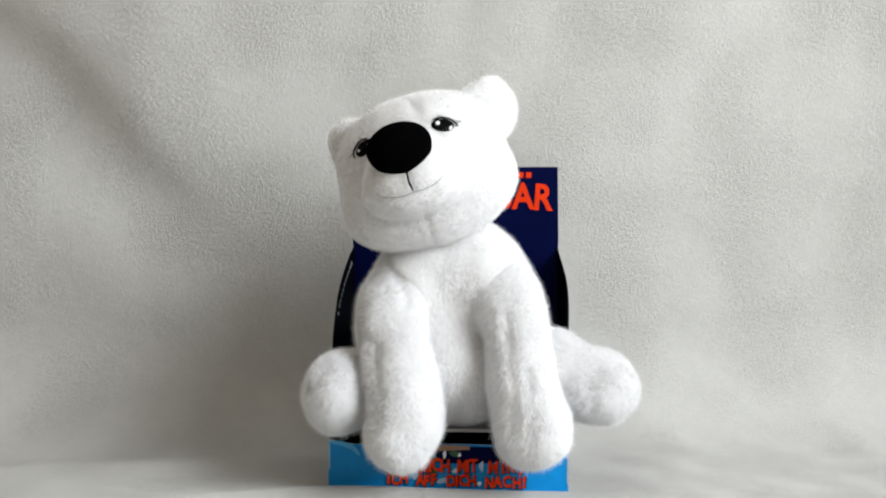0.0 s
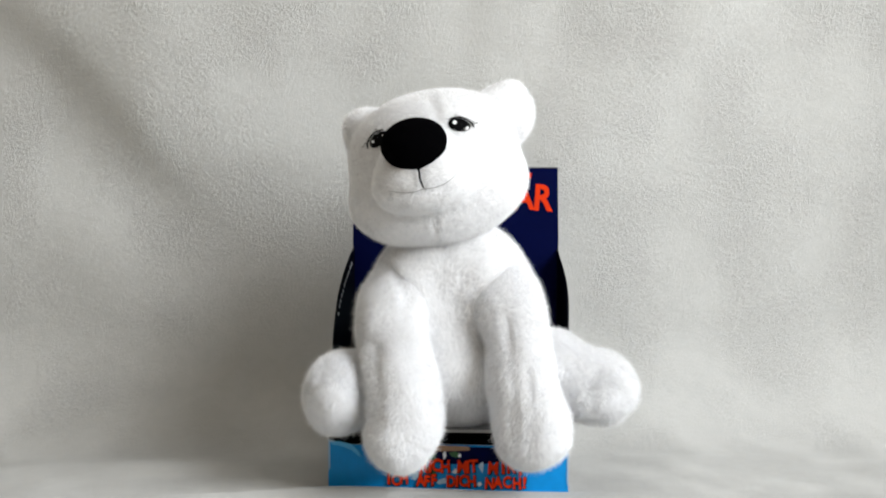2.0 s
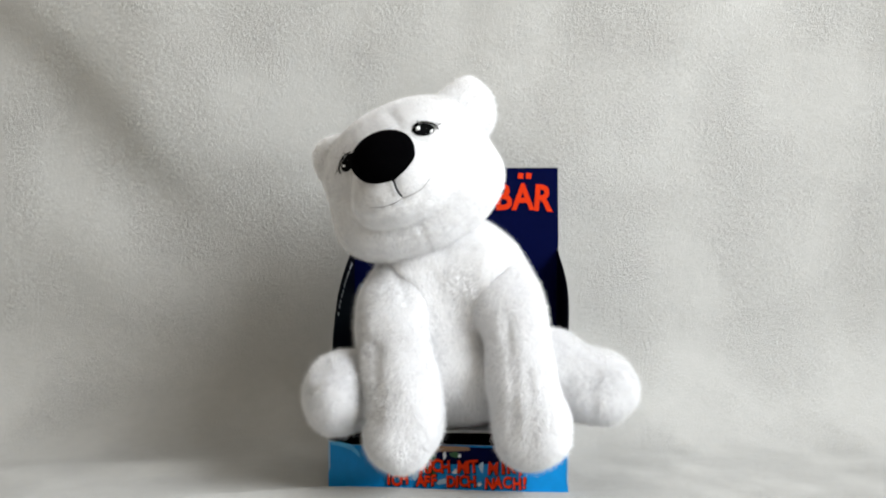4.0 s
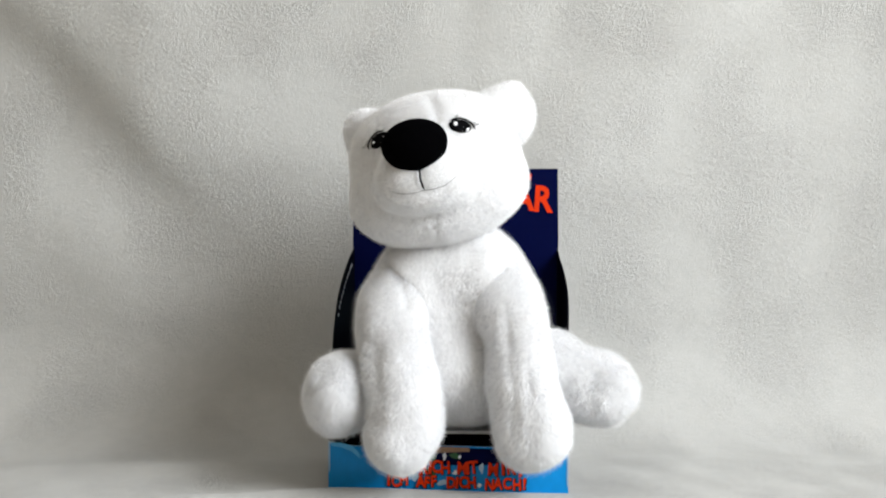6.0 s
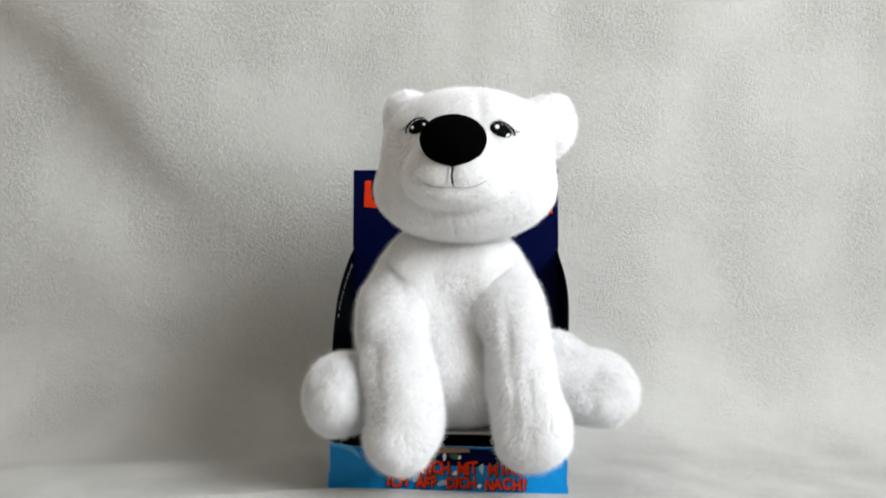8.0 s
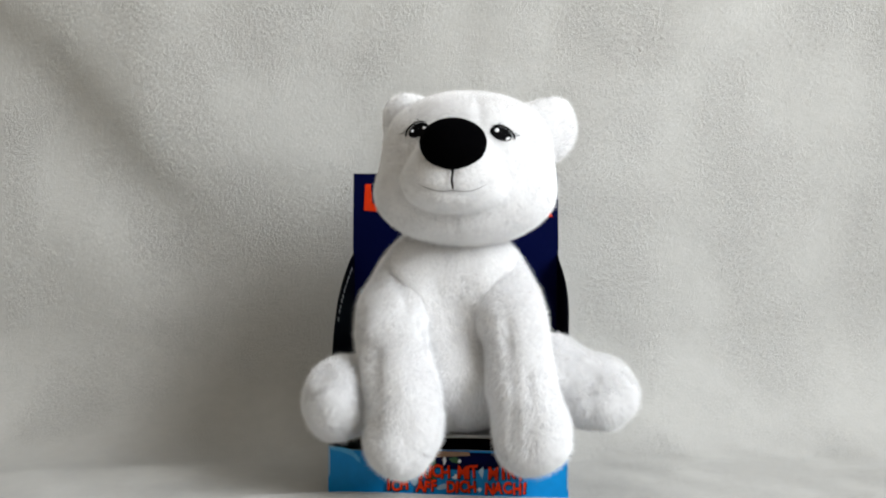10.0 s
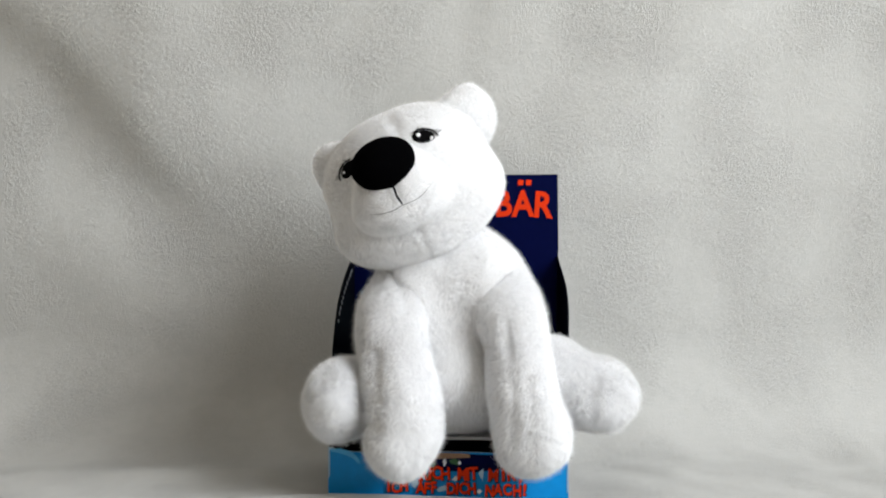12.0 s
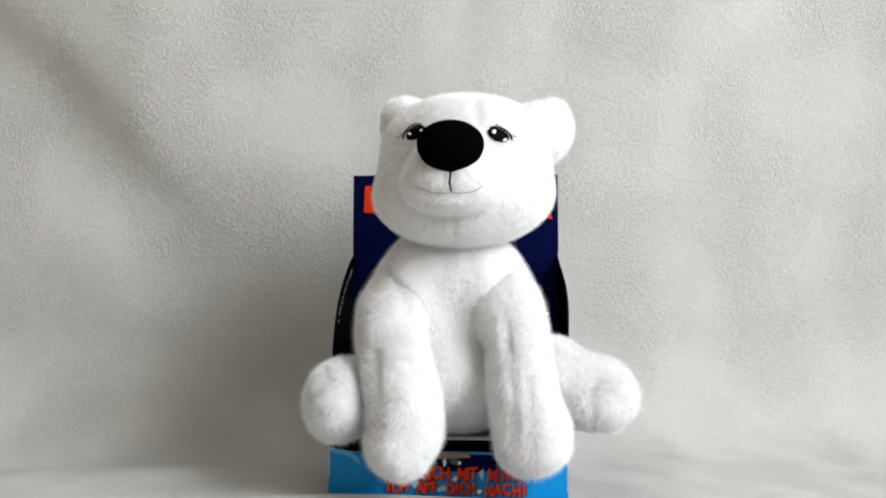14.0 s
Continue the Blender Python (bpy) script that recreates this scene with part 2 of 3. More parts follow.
def limb(spine, n=44, rings=70):
    """A stuffed tube round a smooth spine of (x, y, z, half width, half depth), with rounded ends."""
    sp = np.array(spine)
    k = np.linspace(0, len(sp) - 1, rings)
    i = np.clip(k.astype(int), 0, len(sp) - 2)
    t = (k - i)[:, None]
    p0, p1, p2, p3 = sp[np.maximum(i - 1, 0)], sp[i], sp[i + 1], sp[np.minimum(i + 2, len(sp) - 1)]
    c = 0.5 * (2 * p1 + (p2 - p0) * t + (2 * p0 - 5 * p1 + 4 * p2 - p3) * t ** 2 + (3 * p1 - p0 - 3 * p2 + p3) * t ** 3)
    pos, rad = c[:, :3], c[:, 3:]
    # round caps: extra rings that shrink along the end directions
    def cap(p, d, r, first):
        out = []
        a = np.linspace(0, math.pi / 2, 12)[1:]
        for x in a:
            out.append((p + d * r.mean() * 0.85 * math.sin(x), r * max(math.cos(x) ** 0.8, 0.02)))
        return out[::-1] if first else out
    d0 = (pos[0] - pos[1]) / np.linalg.norm(pos[0] - pos[1])
    d1 = (pos[-1] - pos[-2]) / np.linalg.norm(pos[-1] - pos[-2])
    seq = cap(pos[0], d0, rad[0], True) + list(zip(pos, rad)) + cap(pos[-1], d1, rad[-1], False)
    pos, rad = np.array([s[0] for s in seq]), np.array([s[1] for s in seq])
    tan = np.gradient(pos, axis=0)
    tan /= np.linalg.norm(tan, axis=1)[:, None]
    side = np.cross(tan, (0, 1.0, 0))
    side /= np.linalg.norm(side, axis=1)[:, None]
    deep = np.cross(side, tan)
    a = np.linspace(0, 2 * math.pi, n, endpoint=False)
    V = pos[:, None] + side[:, None] * (np.cos(a)[None, :, None] * rad[:, None, :1]) + deep[:, None] * (np.sin(a)[None, :, None] * rad[:, None, 1:])
    m = len(pos)
    idx = np.arange(m * n).reshape(m, n)
    F = []
    for r in range(m - 1):
        for j in range(n):
            F.append([idx[r, j], idx[r, (j + 1) % n], idx[r + 1, (j + 1) % n], idx[r + 1, j]])
    F.append(list(idx[0, ::-1]))
    F.append(list(idx[-1]))
    return V.reshape(-1, 3), F


def lumps(V, amount, size, seed, centre=None):
    """Stuffing lumps and dents."""
    c = V.mean(0) if centre is None else np.array(centre)
    d = V - c
    d = d / (np.linalg.norm(d, axis=1)[:, None] + 1e-9)
    k = np.array([noise.noise(Vector(v) / size + Vector((seed, seed * 2, 0))) for v in V.tolist()])
    return V + d * (k * amount)[:, None]


def furry(name, V, F, count, length, parent, label="", comb=(0, -0.1, -1), lift=0.75, width=0.00021, m=None):
    """Stuffed cloth with its pile: one mesh, the pile as short tapered blades."""
    rng = np.random.default_rng(len(name) * 7 + count)
    base = mesh_of(name, V, F, PLUSH)
    mid_n = np.mean([p.normal.dot(p.center - Vector(np.mean(V, 0))) for p in base.polygons])
    if mid_n < 0:
        bpy.data.meshes.remove(base)
        base = mesh_of(name, V, [list(f)[::-1] for f in F], PLUSH)
    base.calc_loop_triangles()
    nt = len(base.loop_triangles)
    tri = np.zeros(nt * 3, np.int32)
    base.loop_triangles.foreach_get("vertices", tri)
    tri = tri.reshape(-1, 3)
    nv = len(base.vertices)
    N = np.zeros(nv * 3, np.float32)
    base.vertices.foreach_get("normal", N)
    N = N.reshape(-1, 3)
    V = np.asarray(V, float)
    A, B, C = V[tri[:, 0]], V[tri[:, 1]], V[tri[:, 2]]
    area_ = np.linalg.norm(np.cross(B - A, C - A), axis=1)
    pick = rng.choice(nt, count, p=area_ / area_.sum())
    a, b = rng.random(count), rng.random(count)
    flip = a + b > 1
    a[flip], b[flip] = 1 - a[flip], 1 - b[flip]
    w = np.stack([1 - a - b, a, b], 1)[:, :, None]
    P = (V[tri[pick]] * w).sum(1)
    n = (N[tri[pick]] * w).sum(1)
    n /= np.linalg.norm(n, axis=1)[:, None] + 1e-9
    k = len(P)
    field = np.array([(noise.noise_vector(Vector(v) * 55) * 0.26 + noise.noise_vector(Vector(v) * 190) * 0.20)[:] for v in V.tolist()])
    wind = (field[tri[pick]] * w).sum(1)
    # tufts: neighbouring blades lean the same way
    lean = np.array(comb)[None] * 0.45 + wind + rng.normal(size=(k, 3)) * 0.16
    lean -= n * np.sum(lean * n, 1)[:, None]
    # most of the pile lies down, a part stands up
    up = np.where(rng.random(k) < 0.76, 0.36 * lift, 1.1 * lift)[:, None]
    guard = rng.random(k) < 0.07
    up[guard] = 1.5 * lift
    d = n * up + lean
    d /= np.linalg.norm(d, axis=1)[:, None]
    L = length * ((0.6 + 0.7 * rng.random(k)) * np.where(guard, 1.5, 1.0))[:, None]
    s = np.cross(d, n)
    s /= np.linalg.norm(s, axis=1)[:, None] + 1e-9
    root = P - n * 0.0004
    tip = root + d * L + np.array((0, 0, -1.0)) * L * 0.12
    hw = width * (0.7 + 0.6 * rng.random(k))[:, None] / 2
    verts = np.stack([root - s * hw, root + s * hw, tip], 1).reshape(-1, 3)
    # body faces, then one three-sided blade each
    ev = np.zeros(len(base.loops), np.int32)
    base.loops.foreach_get("vertex_index", ev)
    starts = np.zeros(len(base.polygons), np.int32)
    base.polygons.foreach_get("loop_start", starts)
    me = bpy.data.meshes.new(name)
    me.vertices.add(nv + 3 * k)
    me.vertices.foreach_set("co", np.concatenate([V.reshape(-1), verts.reshape(-1)]).astype(np.float32))
    loops = np.concatenate([ev, nv + np.arange(3 * k, dtype=np.int32)])
    me.loops.add(len(loops))
    me.loops.foreach_set("vertex_index", loops.astype(np.int32))
    st = np.concatenate([starts, len(ev) + 3 * np.arange(k, dtype=np.int32)])
    me.polygons.add(len(st))
    me.polygons.foreach_set("loop_start", st.astype(np.int32))
    me.materials.append(PLUSH)
    me.materials.append(FUR)
    mi = np.zeros(len(st), np.int32)
    mi[len(starts):] = 1
    me.polygons.foreach_set("material_index", mi)
    me.polygons.foreach_set("use_smooth", mi == 0)
    me.update(calc_edges=True)
    bpy.data.meshes.remove(base)
    return put(name, me, parent, label, m)


# ---- the bear ----
SEAT = Vector((0.008, 0.05, 0.036))
NECK = Vector((0.0207, 0.0213, 0.1206))
bear = new("plush_bear")
bear.matrix_basis = Matrix.Translation(SEAT)
tagged(bear, "white plush polar bear toy sitting in its open cardboard display box", "soft toy")


def placed(V):
    return V - np.array(SEAT)


def groove(V, line, depth, width, mid=None, before=-0.01):
    """A sewn crease along a line of (x, z) on the side that faces the room."""
    line = np.array(line)
    best = np.full(len(V), 1e9)
    q = V[:, [0, 2]]
    for a, b in zip(line[:-1], line[1:]):
        t = np.clip(((q - a) @ (b - a)) / ((b - a) @ (b - a)), 0, 1)
        best = np.minimum(best, np.linalg.norm(q - a - t[:, None] * (b - a), axis=1))
    k = depth * np.exp(-(best / width) ** 2) * (V[:, 1] < before)
    d = V - (V.mean(0) if mid is None else np.array(mid))
    return V - d / np.linalg.norm(d, axis=1)[:, None] * k[:, None]


TORSO = blend(0.03, ell((0.0096, 0.0420, 0.0785), (0.0550, 0.060, 0.0405)), ell((-0.0180, 0.0200, 0.1400), (0.0170, 0.020, 0.0180)), ell((0.0270, 0.0200, 0.1410), (0.0170, 0.020, 0.0180)), ell((0.0078, 0.0370, 0.1256), (0.0570, 0.035, 0.0389)),
            ell((0.0086, 0.0270, 0.1575), (0.0314, 0.031, 0.0196)))
ARM_LEFT = [(*(-0.0120, 0.0290, 0.1640), 0.0130, 0.016), (*(-0.0230, 0.0230, 0.1490), 0.0175, 0.019), (*(-0.0305, 0.0145, 0.1310), 0.0208, 0.021), (*(-0.0343, 0.0005, 0.1124), 0.0232, 0.024), (*(-0.0313, -0.0130, 0.0876), 0.0243, 0.025),
            (*(-0.0251, -0.0220, 0.0651), 0.0254, 0.026), (*(-0.0245, -0.0270, 0.0511), 0.0239, 0.026), (*(-0.0277, -0.0290, 0.0421), 0.0228, 0.025)]
ARM_RIGHT = [(*(0.0260, 0.0290, 0.1650), 0.0130, 0.016), (*(0.0345, 0.0230, 0.1510), 0.0168, 0.019), (*(0.0420, 0.0145, 0.1335), 0.0200, 0.021), (*(0.0455, 0.0005, 0.1161), 0.0225, 0.024), (*(0.0490, -0.0130, 0.0913), 0.0229, 0.025),
            (*(0.0531, -0.0220, 0.0669), 0.0229, 0.026), (*(0.0566, -0.0270, 0.0511), 0.0243, 0.026), (*(0.0571, -0.0290, 0.0435), 0.0236, 0.025)]


def arm_solid(spine):
    """An arm's distance, as a chain of balls along its spine."""
    sp = np.array(spine)
    k = np.linspace(0, len(sp) - 1, 60)
    c = np.stack([np.interp(k, range(len(sp)), sp[:, i]) for i in range(5)], 1)

    def f(p):
        return np.min(np.linalg.norm(p[:, None] - c[None, :, :3], axis=2) - c[None, :, 3:].mean(2), axis=1)
    return f


def fillet(V, out, other, k=0.024):
    """Fill the seam to another solid where arm and chest are sewn together at the shoulder."""
    d = other(V)
    e = 1e-4
    g = np.stack([(other(V + o) - other(V - o)) / (2 * e) for o in np.eye(3) * e], 1)
    way = out + g
    way /= np.linalg.norm(way, axis=1)[:, None] + 1e-9
    fade = np.clip((V[:, 2] - 0.098) / 0.03, 0, 1) * np.clip((0.032 - V[:, 1]) / 0.03, 0, 1)
    return V + way * (k * 0.25 * np.clip(1 - np.abs(d) / k, 0, 1) ** 2 * fade)[:, None]


def torso():
    c = np.array((0.0085, 0.0470, 0.1007))
    V, F = solid(TORSO, c, 6)
    for spine in (ARM_LEFT, ARM_RIGHT):
        out = V - c
        V = fillet(V, out / np.linalg.norm(out, axis=1)[:, None], arm_solid(spine))
    V = lumps(lumps(V, 0.0026, 0.03, 3.0), 0.0010, 0.011, 8.0)
    furry("body", placed(V), F, 200000, 0.0030, bear)


def arms():
    folds = ([[(-0.0320, 0.1481), (-0.0259, 0.1385), (-0.0236, 0.1271)], [(-0.0421, 0.0997), (-0.0385, 0.0757), (-0.0400, 0.0543)]],
             [[(0.0414, 0.1178), (0.0428, 0.0961), (0.0453, 0.0757), (0.0442, 0.0614), (0.0453, 0.0456)], [(0.0521, 0.0864), (0.0550, 0.0650), (0.0533, 0.0385)]])
    for s, seed, creases in ((ARM_LEFT, 1.0, folds[0]), (ARM_RIGHT, 5.0, folds[1])):
        V, F = limb(s)
        ring = V.reshape(-1, 44, 3)
        out = (ring - ring.mean(1)[:, None]).reshape(-1, 3)
        V = fillet(V, out / (np.linalg.norm(out, axis=1)[:, None] + 1e-9), TORSO)
        V = lumps(lumps(V, 0.0040, 0.028, seed), 0.0007, 0.010, seed + 3)
        for line in creases:
            V = groove(V, line, 0.0026, 0.0030, None, 0.03)
        furry("arm", placed(V), F, 210000, 0.0034, bear)


def legs():
    def foot(f, c, seed, creases):
        V, F = solid(f, c, 5)
        V = lumps(lumps(V, 0.0034, 0.024, seed), 0.0008, 0.010, seed + 3)
        for line in creases:
            V = groove(V, line, 0.0014, 0.0034, c)
        furry("leg", placed(V), F, 160000, 0.0034, bear, comb=(0, -0.2, -0.6))
    c = (-0.0699, -0.0110, 0.0659)
    foot(blend(0.02, ell(c, (0.0200, 0.028, 0.0240), 0, 8), ell((-0.0506, 0.0120, 0.0712), (0.0184, 0.026, 0.0207))), c, 2.0, [[(-0.0746, 0.0864), (-0.0778, 0.0800)], [(-0.0842, 0.0721), (-0.0757, 0.0800), (-0.0657, 0.0814)]])
    c = np.array((0.1040, 0.0070, 0.0678))
    foot(blend(0.012, ell(c, (0.0244, 0.026, 0.0213), 0, -8), ell(c + np.array((0.0020, 0.0, 0.001)), (0.0190, 0.024, 0.0180)), ell((0.0735, 0.0070, 0.0850), (0.0212, 0.024, 0.0220), 0, 35), ell((0.0895, 0.0060, 0.0725), (0.0205, 0.023, 0.0195), 0, 30)), c, 7.0, [[(0.0988, 0.0795), (0.0966, 0.0692), (0.0977, 0.0600)]])


# head: in the pose in which it faces the room, round its pivot in the neck
HEAD = blend(0.022, ell((0.0143, -0.0010, 0.2020), (0.0598, 0.047, 0.0353)), ell((0.0172, -0.0050, 0.2340), (0.0545, 0.046, 0.0338)))
MUZZLE = blend(0.009, ell((0.0063, -0.0410, 0.2106), (0.0295, 0.034, 0.0232), 6), ell((0.0067, -0.0430, 0.2252), (0.0197, 0.034, 0.0161), 6),
               ell((-0.0027, -0.0590, 0.2102), (0.0142, 0.017, 0.0112), 6), ell((0.0150, -0.0590, 0.2102), (0.0142, 0.017, 0.0112), 6),
               ell((0.0070, -0.0480, 0.2010), (0.0325, 0.027, 0.0150), 6))
FACE = blend(0.0035, HEAD, MUZZLE)
HEAD_MID = (0.0141, -0.0080, 0.2134)


def front(x, z, gap=0.0):
    """The place on the face before (x, z), gap proud of it."""
    ys = np.linspace(-0.11, 0.03, 1500)
    p = np.stack([np.full_like(ys, x), ys, np.full_like(ys, z)], -1)
    k = int(np.argmax(FACE(p) < 0))
    e = 1e-4
    q = p[k]
    g = np.array([float(FACE((q + o)[None])[0] - FACE((q - o)[None])[0]) for o in np.eye(3) * e])
    g /= np.linalg.norm(g)
    return q + g * gap


def decal(name, cx, cz, a, b, lean, material, parent, gap, label="", power=2.0, squash=0.0):
    """A padded embroidered patch that follows the face."""
    rings, n = 7, 36
    ca, sa = math.cos(radians(lean)), math.sin(radians(lean))
    V, F = [], []
    for r in range(rings + 1):
        t = 1 - r / rings
        for j in range(n):
            an = 2 * math.pi * j / n
            ex, ez = math.copysign(abs(math.cos(an)) ** (2 / power), math.cos(an)) * a * t, math.copysign(abs(math.sin(an)) ** (2 / power), math.sin(an)) * b * t
            ez += squash * ex * ex / a
            x, z = cx + ex * ca - ez * sa, cz + ex * sa + ez * ca
            V.append(front(x, z, gap * (0.25 if r == 0 else 1 - 0.3 * t ** 3)) - np.array(NECK))
    for r in range(rings):
        for j in range(n):
            F.append([r * n + j, r * n + (j + 1) % n, (r + 1) * n + (j + 1) % n, (r + 1) * n + j])
    return put(name, mesh_of(name, V, F, material), parent, label)


def thread(name, pts, radius, material, parent, gap, label=""):
    """A sewn thread through (x, z) points on the face."""
    pts = np.array(pts)
    k = np.linspace(0, len(pts) - 1, 26)
    xs, zs = np.interp(k, range(len(pts)), pts[:, 0]), np.interp(k, range(len(pts)), pts[:, 1])
    for _ in range(2):
        xs[1:-1], zs[1:-1] = (xs[:-2] + 2 * xs[1:-1] + xs[2:]) / 4, (zs[:-2] + 2 * zs[1:-1] + zs[2:]) / 4
    pos = np.array([front(x, z, gap) for x, z in zip(xs, zs)]) - np.array(NECK)
    tan = np.gradient(pos, axis=0)
    tan /= np.linalg.norm(tan, axis=1)[:, None]
    side = np.cross(tan, (0, 1.0, 0))
    up = np.cross(side, tan)
    n = 8
    V, F = [], []
    for i in range(len(pos)):
        r = radius * min(1, 0.35 + 0.3 * min(i, len(pos) - 1 - i))
        for j in range(n):
            an = 2 * math.pi * j / n
            V.append(pos[i] + (side[i] * math.cos(an) + up[i] * math.sin(an)) * r)
    for i in range(len(pos) - 1):
        for j in range(n):
            F.append([i * n + j, i * n + (j + 1) % n, (i + 1) * n + (j + 1) % n, (i + 1) * n + j])
    F += [list(range(n))[::-1], [(len(pos) - 1) * n + j for j in range(n)]]
    return put(name, mesh_of(name, V, F, material), parent, label)


def head():
    V, F = solid(FACE, HEAD_MID, 6)
    V = lumps(V, 0.0012, 0.03, 9.0)
    V = groove(V, [(-0.0235, 0.2005), (-0.0215, 0.1980), (-0.0172, 0.1940), (-0.0059, 0.1873), (0.0076, 0.1852), (0.0190, 0.1865), (0.0318, 0.1935), (0.0365, 0.1995)], 0.0036, 0.0036)
    V = groove(V, [(0.0077, 0.1859), (0.0079, 0.1774), (0.0073, 0.1668)], 0.0008, 0.0022)
    V = groove(V, [(-0.0149, 0.2027), (-0.0051, 0.1982), (0.0058, 0.1985), (0.0164, 0.1980), (0.0264, 0.2030)], 0.0016, 0.0022)
    V = groove(V, [(0.0057, 0.2136), (0.0057, 0.1990)], 0.0014, 0.0018)
    V = groove(V, [(0.0221, 0.2570), (0.0232, 0.2456)], 0.0012, 0.004)
    h = furry("head", V - np.array(NECK), F, 330000, 0.0020, bear, comb=(0, 0.2, -0.6), lift=0.8, width=0.0002, m=Matrix.Translation(NECK - SEAT))
    # nose
    c = np.array((0.0060, -0.0730, 0.2276))
    f = blend(0.008, ell(c, (0.0198, 0.015, 0.0135), 6, 0), ell(c + np.array((0, 0.002, -0.004)), (0.0158, 0.014, 0.0139), 6, 0))
    V, F = solid(f, c, 4, 0.05)
    put("nose", mesh_of("nose", V - np.array(NECK), F, NOSE), h, "large oval black velour nose")
    # eyes
    for (x, _, z), a, b, lean, s in (((0.0355, -0.0480, 0.2351), 0.0071, 0.0042, -20, 1), ((-0.0150, -0.0480, 0.2382), 0.0066, 0.0042, 26, -1)):
        e = decal("eye", x, z, a, b, lean, STITCH, h, 0.0019, "black embroidered eye with white glints and lashes")
        ca, sa = math.cos(radians(lean)), math.sin(radians(lean))
        at = lambda u, v: (x + u * ca - v * sa, z + u * sa + v * ca)
        decal("glint", *at(-0.0032, 0.0006), 0.0014 if s > 0 else 0.0009, 0.0014 if s > 0 else 0.0009, lean, THREAD, e, 0.0024, "white embroidered glint")
        decal("glint", *at(0.0046 * (1 if s > 0 else 0.9), -0.0016), 0.0009, 0.0015, lean - 35 * s, THREAD, e, 0.0024, "white embroidered glint")
        thread("eyelid", [at(-a * 0.95, b * 0.5), at(-a * 0.3, b * 1.05), at(a * 0.4, b * 1.04), at(a * 1.0, b * 0.55), at(a * 1.28, -b * 0.1)] if s > 0 else
               [at(-a * 1.28, -b * 0.1), at(-a * 1.0, b * 0.55), at(-a * 0.4, b * 1.04), at(a * 0.3, b * 1.05), at(a * 0.95, b * 0.5)], 0.00055, STITCH, e, 0.0016)
        for i in range(7):
            u = (-0.5 + 0.27 * i) * a * s
            v0 = b * (1.05 - 0.10 * i)
            thread("lash", [at(u, v0), at(u + (0.0005 + 0.0003 * i) * s, v0 + 0.0009), at(u + (0.0011 + 0.0003 * i) * s, v0 + 0.0015)], 0.00030, STITCH, e, 0.0018)
    # mouth
    thread("mouth_seam", [(0.0050, 0.2136), (0.0057, 0.2089), (0.0050, 0.2045), (0.0060, 0.1992)], 0.00065, STITCH, h, 0.0013, "black sewn seam under the nose")
    thread("lip_seam", [(-0.0149, 0.2027), (-0.0064, 0.1986), (0.0007, 0.1978), (0.0058, 0.1985), (0.0108, 0.1978), (0.0186, 0.1984), (0.0264, 0.2030)], 0.00018, GREY, h, 0.0001, "grey sewn lip line")
    # ears
    for c, r, turn, lean, stub in (((0.0722, 0.0100, 0.2455), (0.0174, 0.012, 0.0218), 6, 24, (0.0560, 0.0040, 0.2400)), ((-0.0240, 0.0080, 0.2515), (0.0130, 0.011, 0.0155), 25, -25, (-0.0150, 0.0040, 0.2420))):
        base = np.array(c)
        # the ear widens into the head where it is sewn on
        V, F = solid(blend(0.016, ell(base, r, turn, lean), ell(stub, (0.018, 0.016, 0.018))), base, 5, 0.06)
        V = lumps(V, 0.0016, 0.018, 4.0 + turn)
        furry("ear", V - np.array(NECK), F, 50000, 0.0030, h, comb=(0, 0, 0.4), lift=0.62)
    return h


# ---- the display box ----
box = new("display_box")
BOX_AT = Matrix.Translation((0.0030, 0.0, 0.0)) @ pose(0, 0, 0, 0, 0, -3.3)
box.matrix_basis = BOX_AT
tagged(box, "open navy and light blue cardboard display box standing on the blanket", "box")
BW, BD, BH = 0.080, 0.114, 0.2245


def lettering(name, words, x, y, z, size, material, parent, fat=0.0, turn=0.0, wide=1.0, label="", tilt=0.0):
    cu = bpy.data.curves.new(name, "FONT")
    cu.body, cu.size, cu.extrude, cu.offset, cu.align_x = words, size, 0.00012, fat, "LEFT"
    cu.resolution_u = 3
    tmp = bpy.data.objects.new(name, cu)
    scene.collection.objects.link(tmp)
    me = bpy.data.meshes.new_from_object(tmp.evaluated_get(bpy.context.evaluated_depsgraph_get()))
    bpy.data.objects.remove(tmp)
    me.materials.clear()
    me.materials.append(material)
    me.transform(Matrix.Diagonal((wide, 1, 1, 1)))
    return put(name, me, parent, label, pose(x, y, z, 90, turn, 0))


def shape(name, pts, y, material, parent, label=""):
    return part(name, outline(pts, 0.0002), material, parent, label, Matrix.Translation((0, y, 0)))


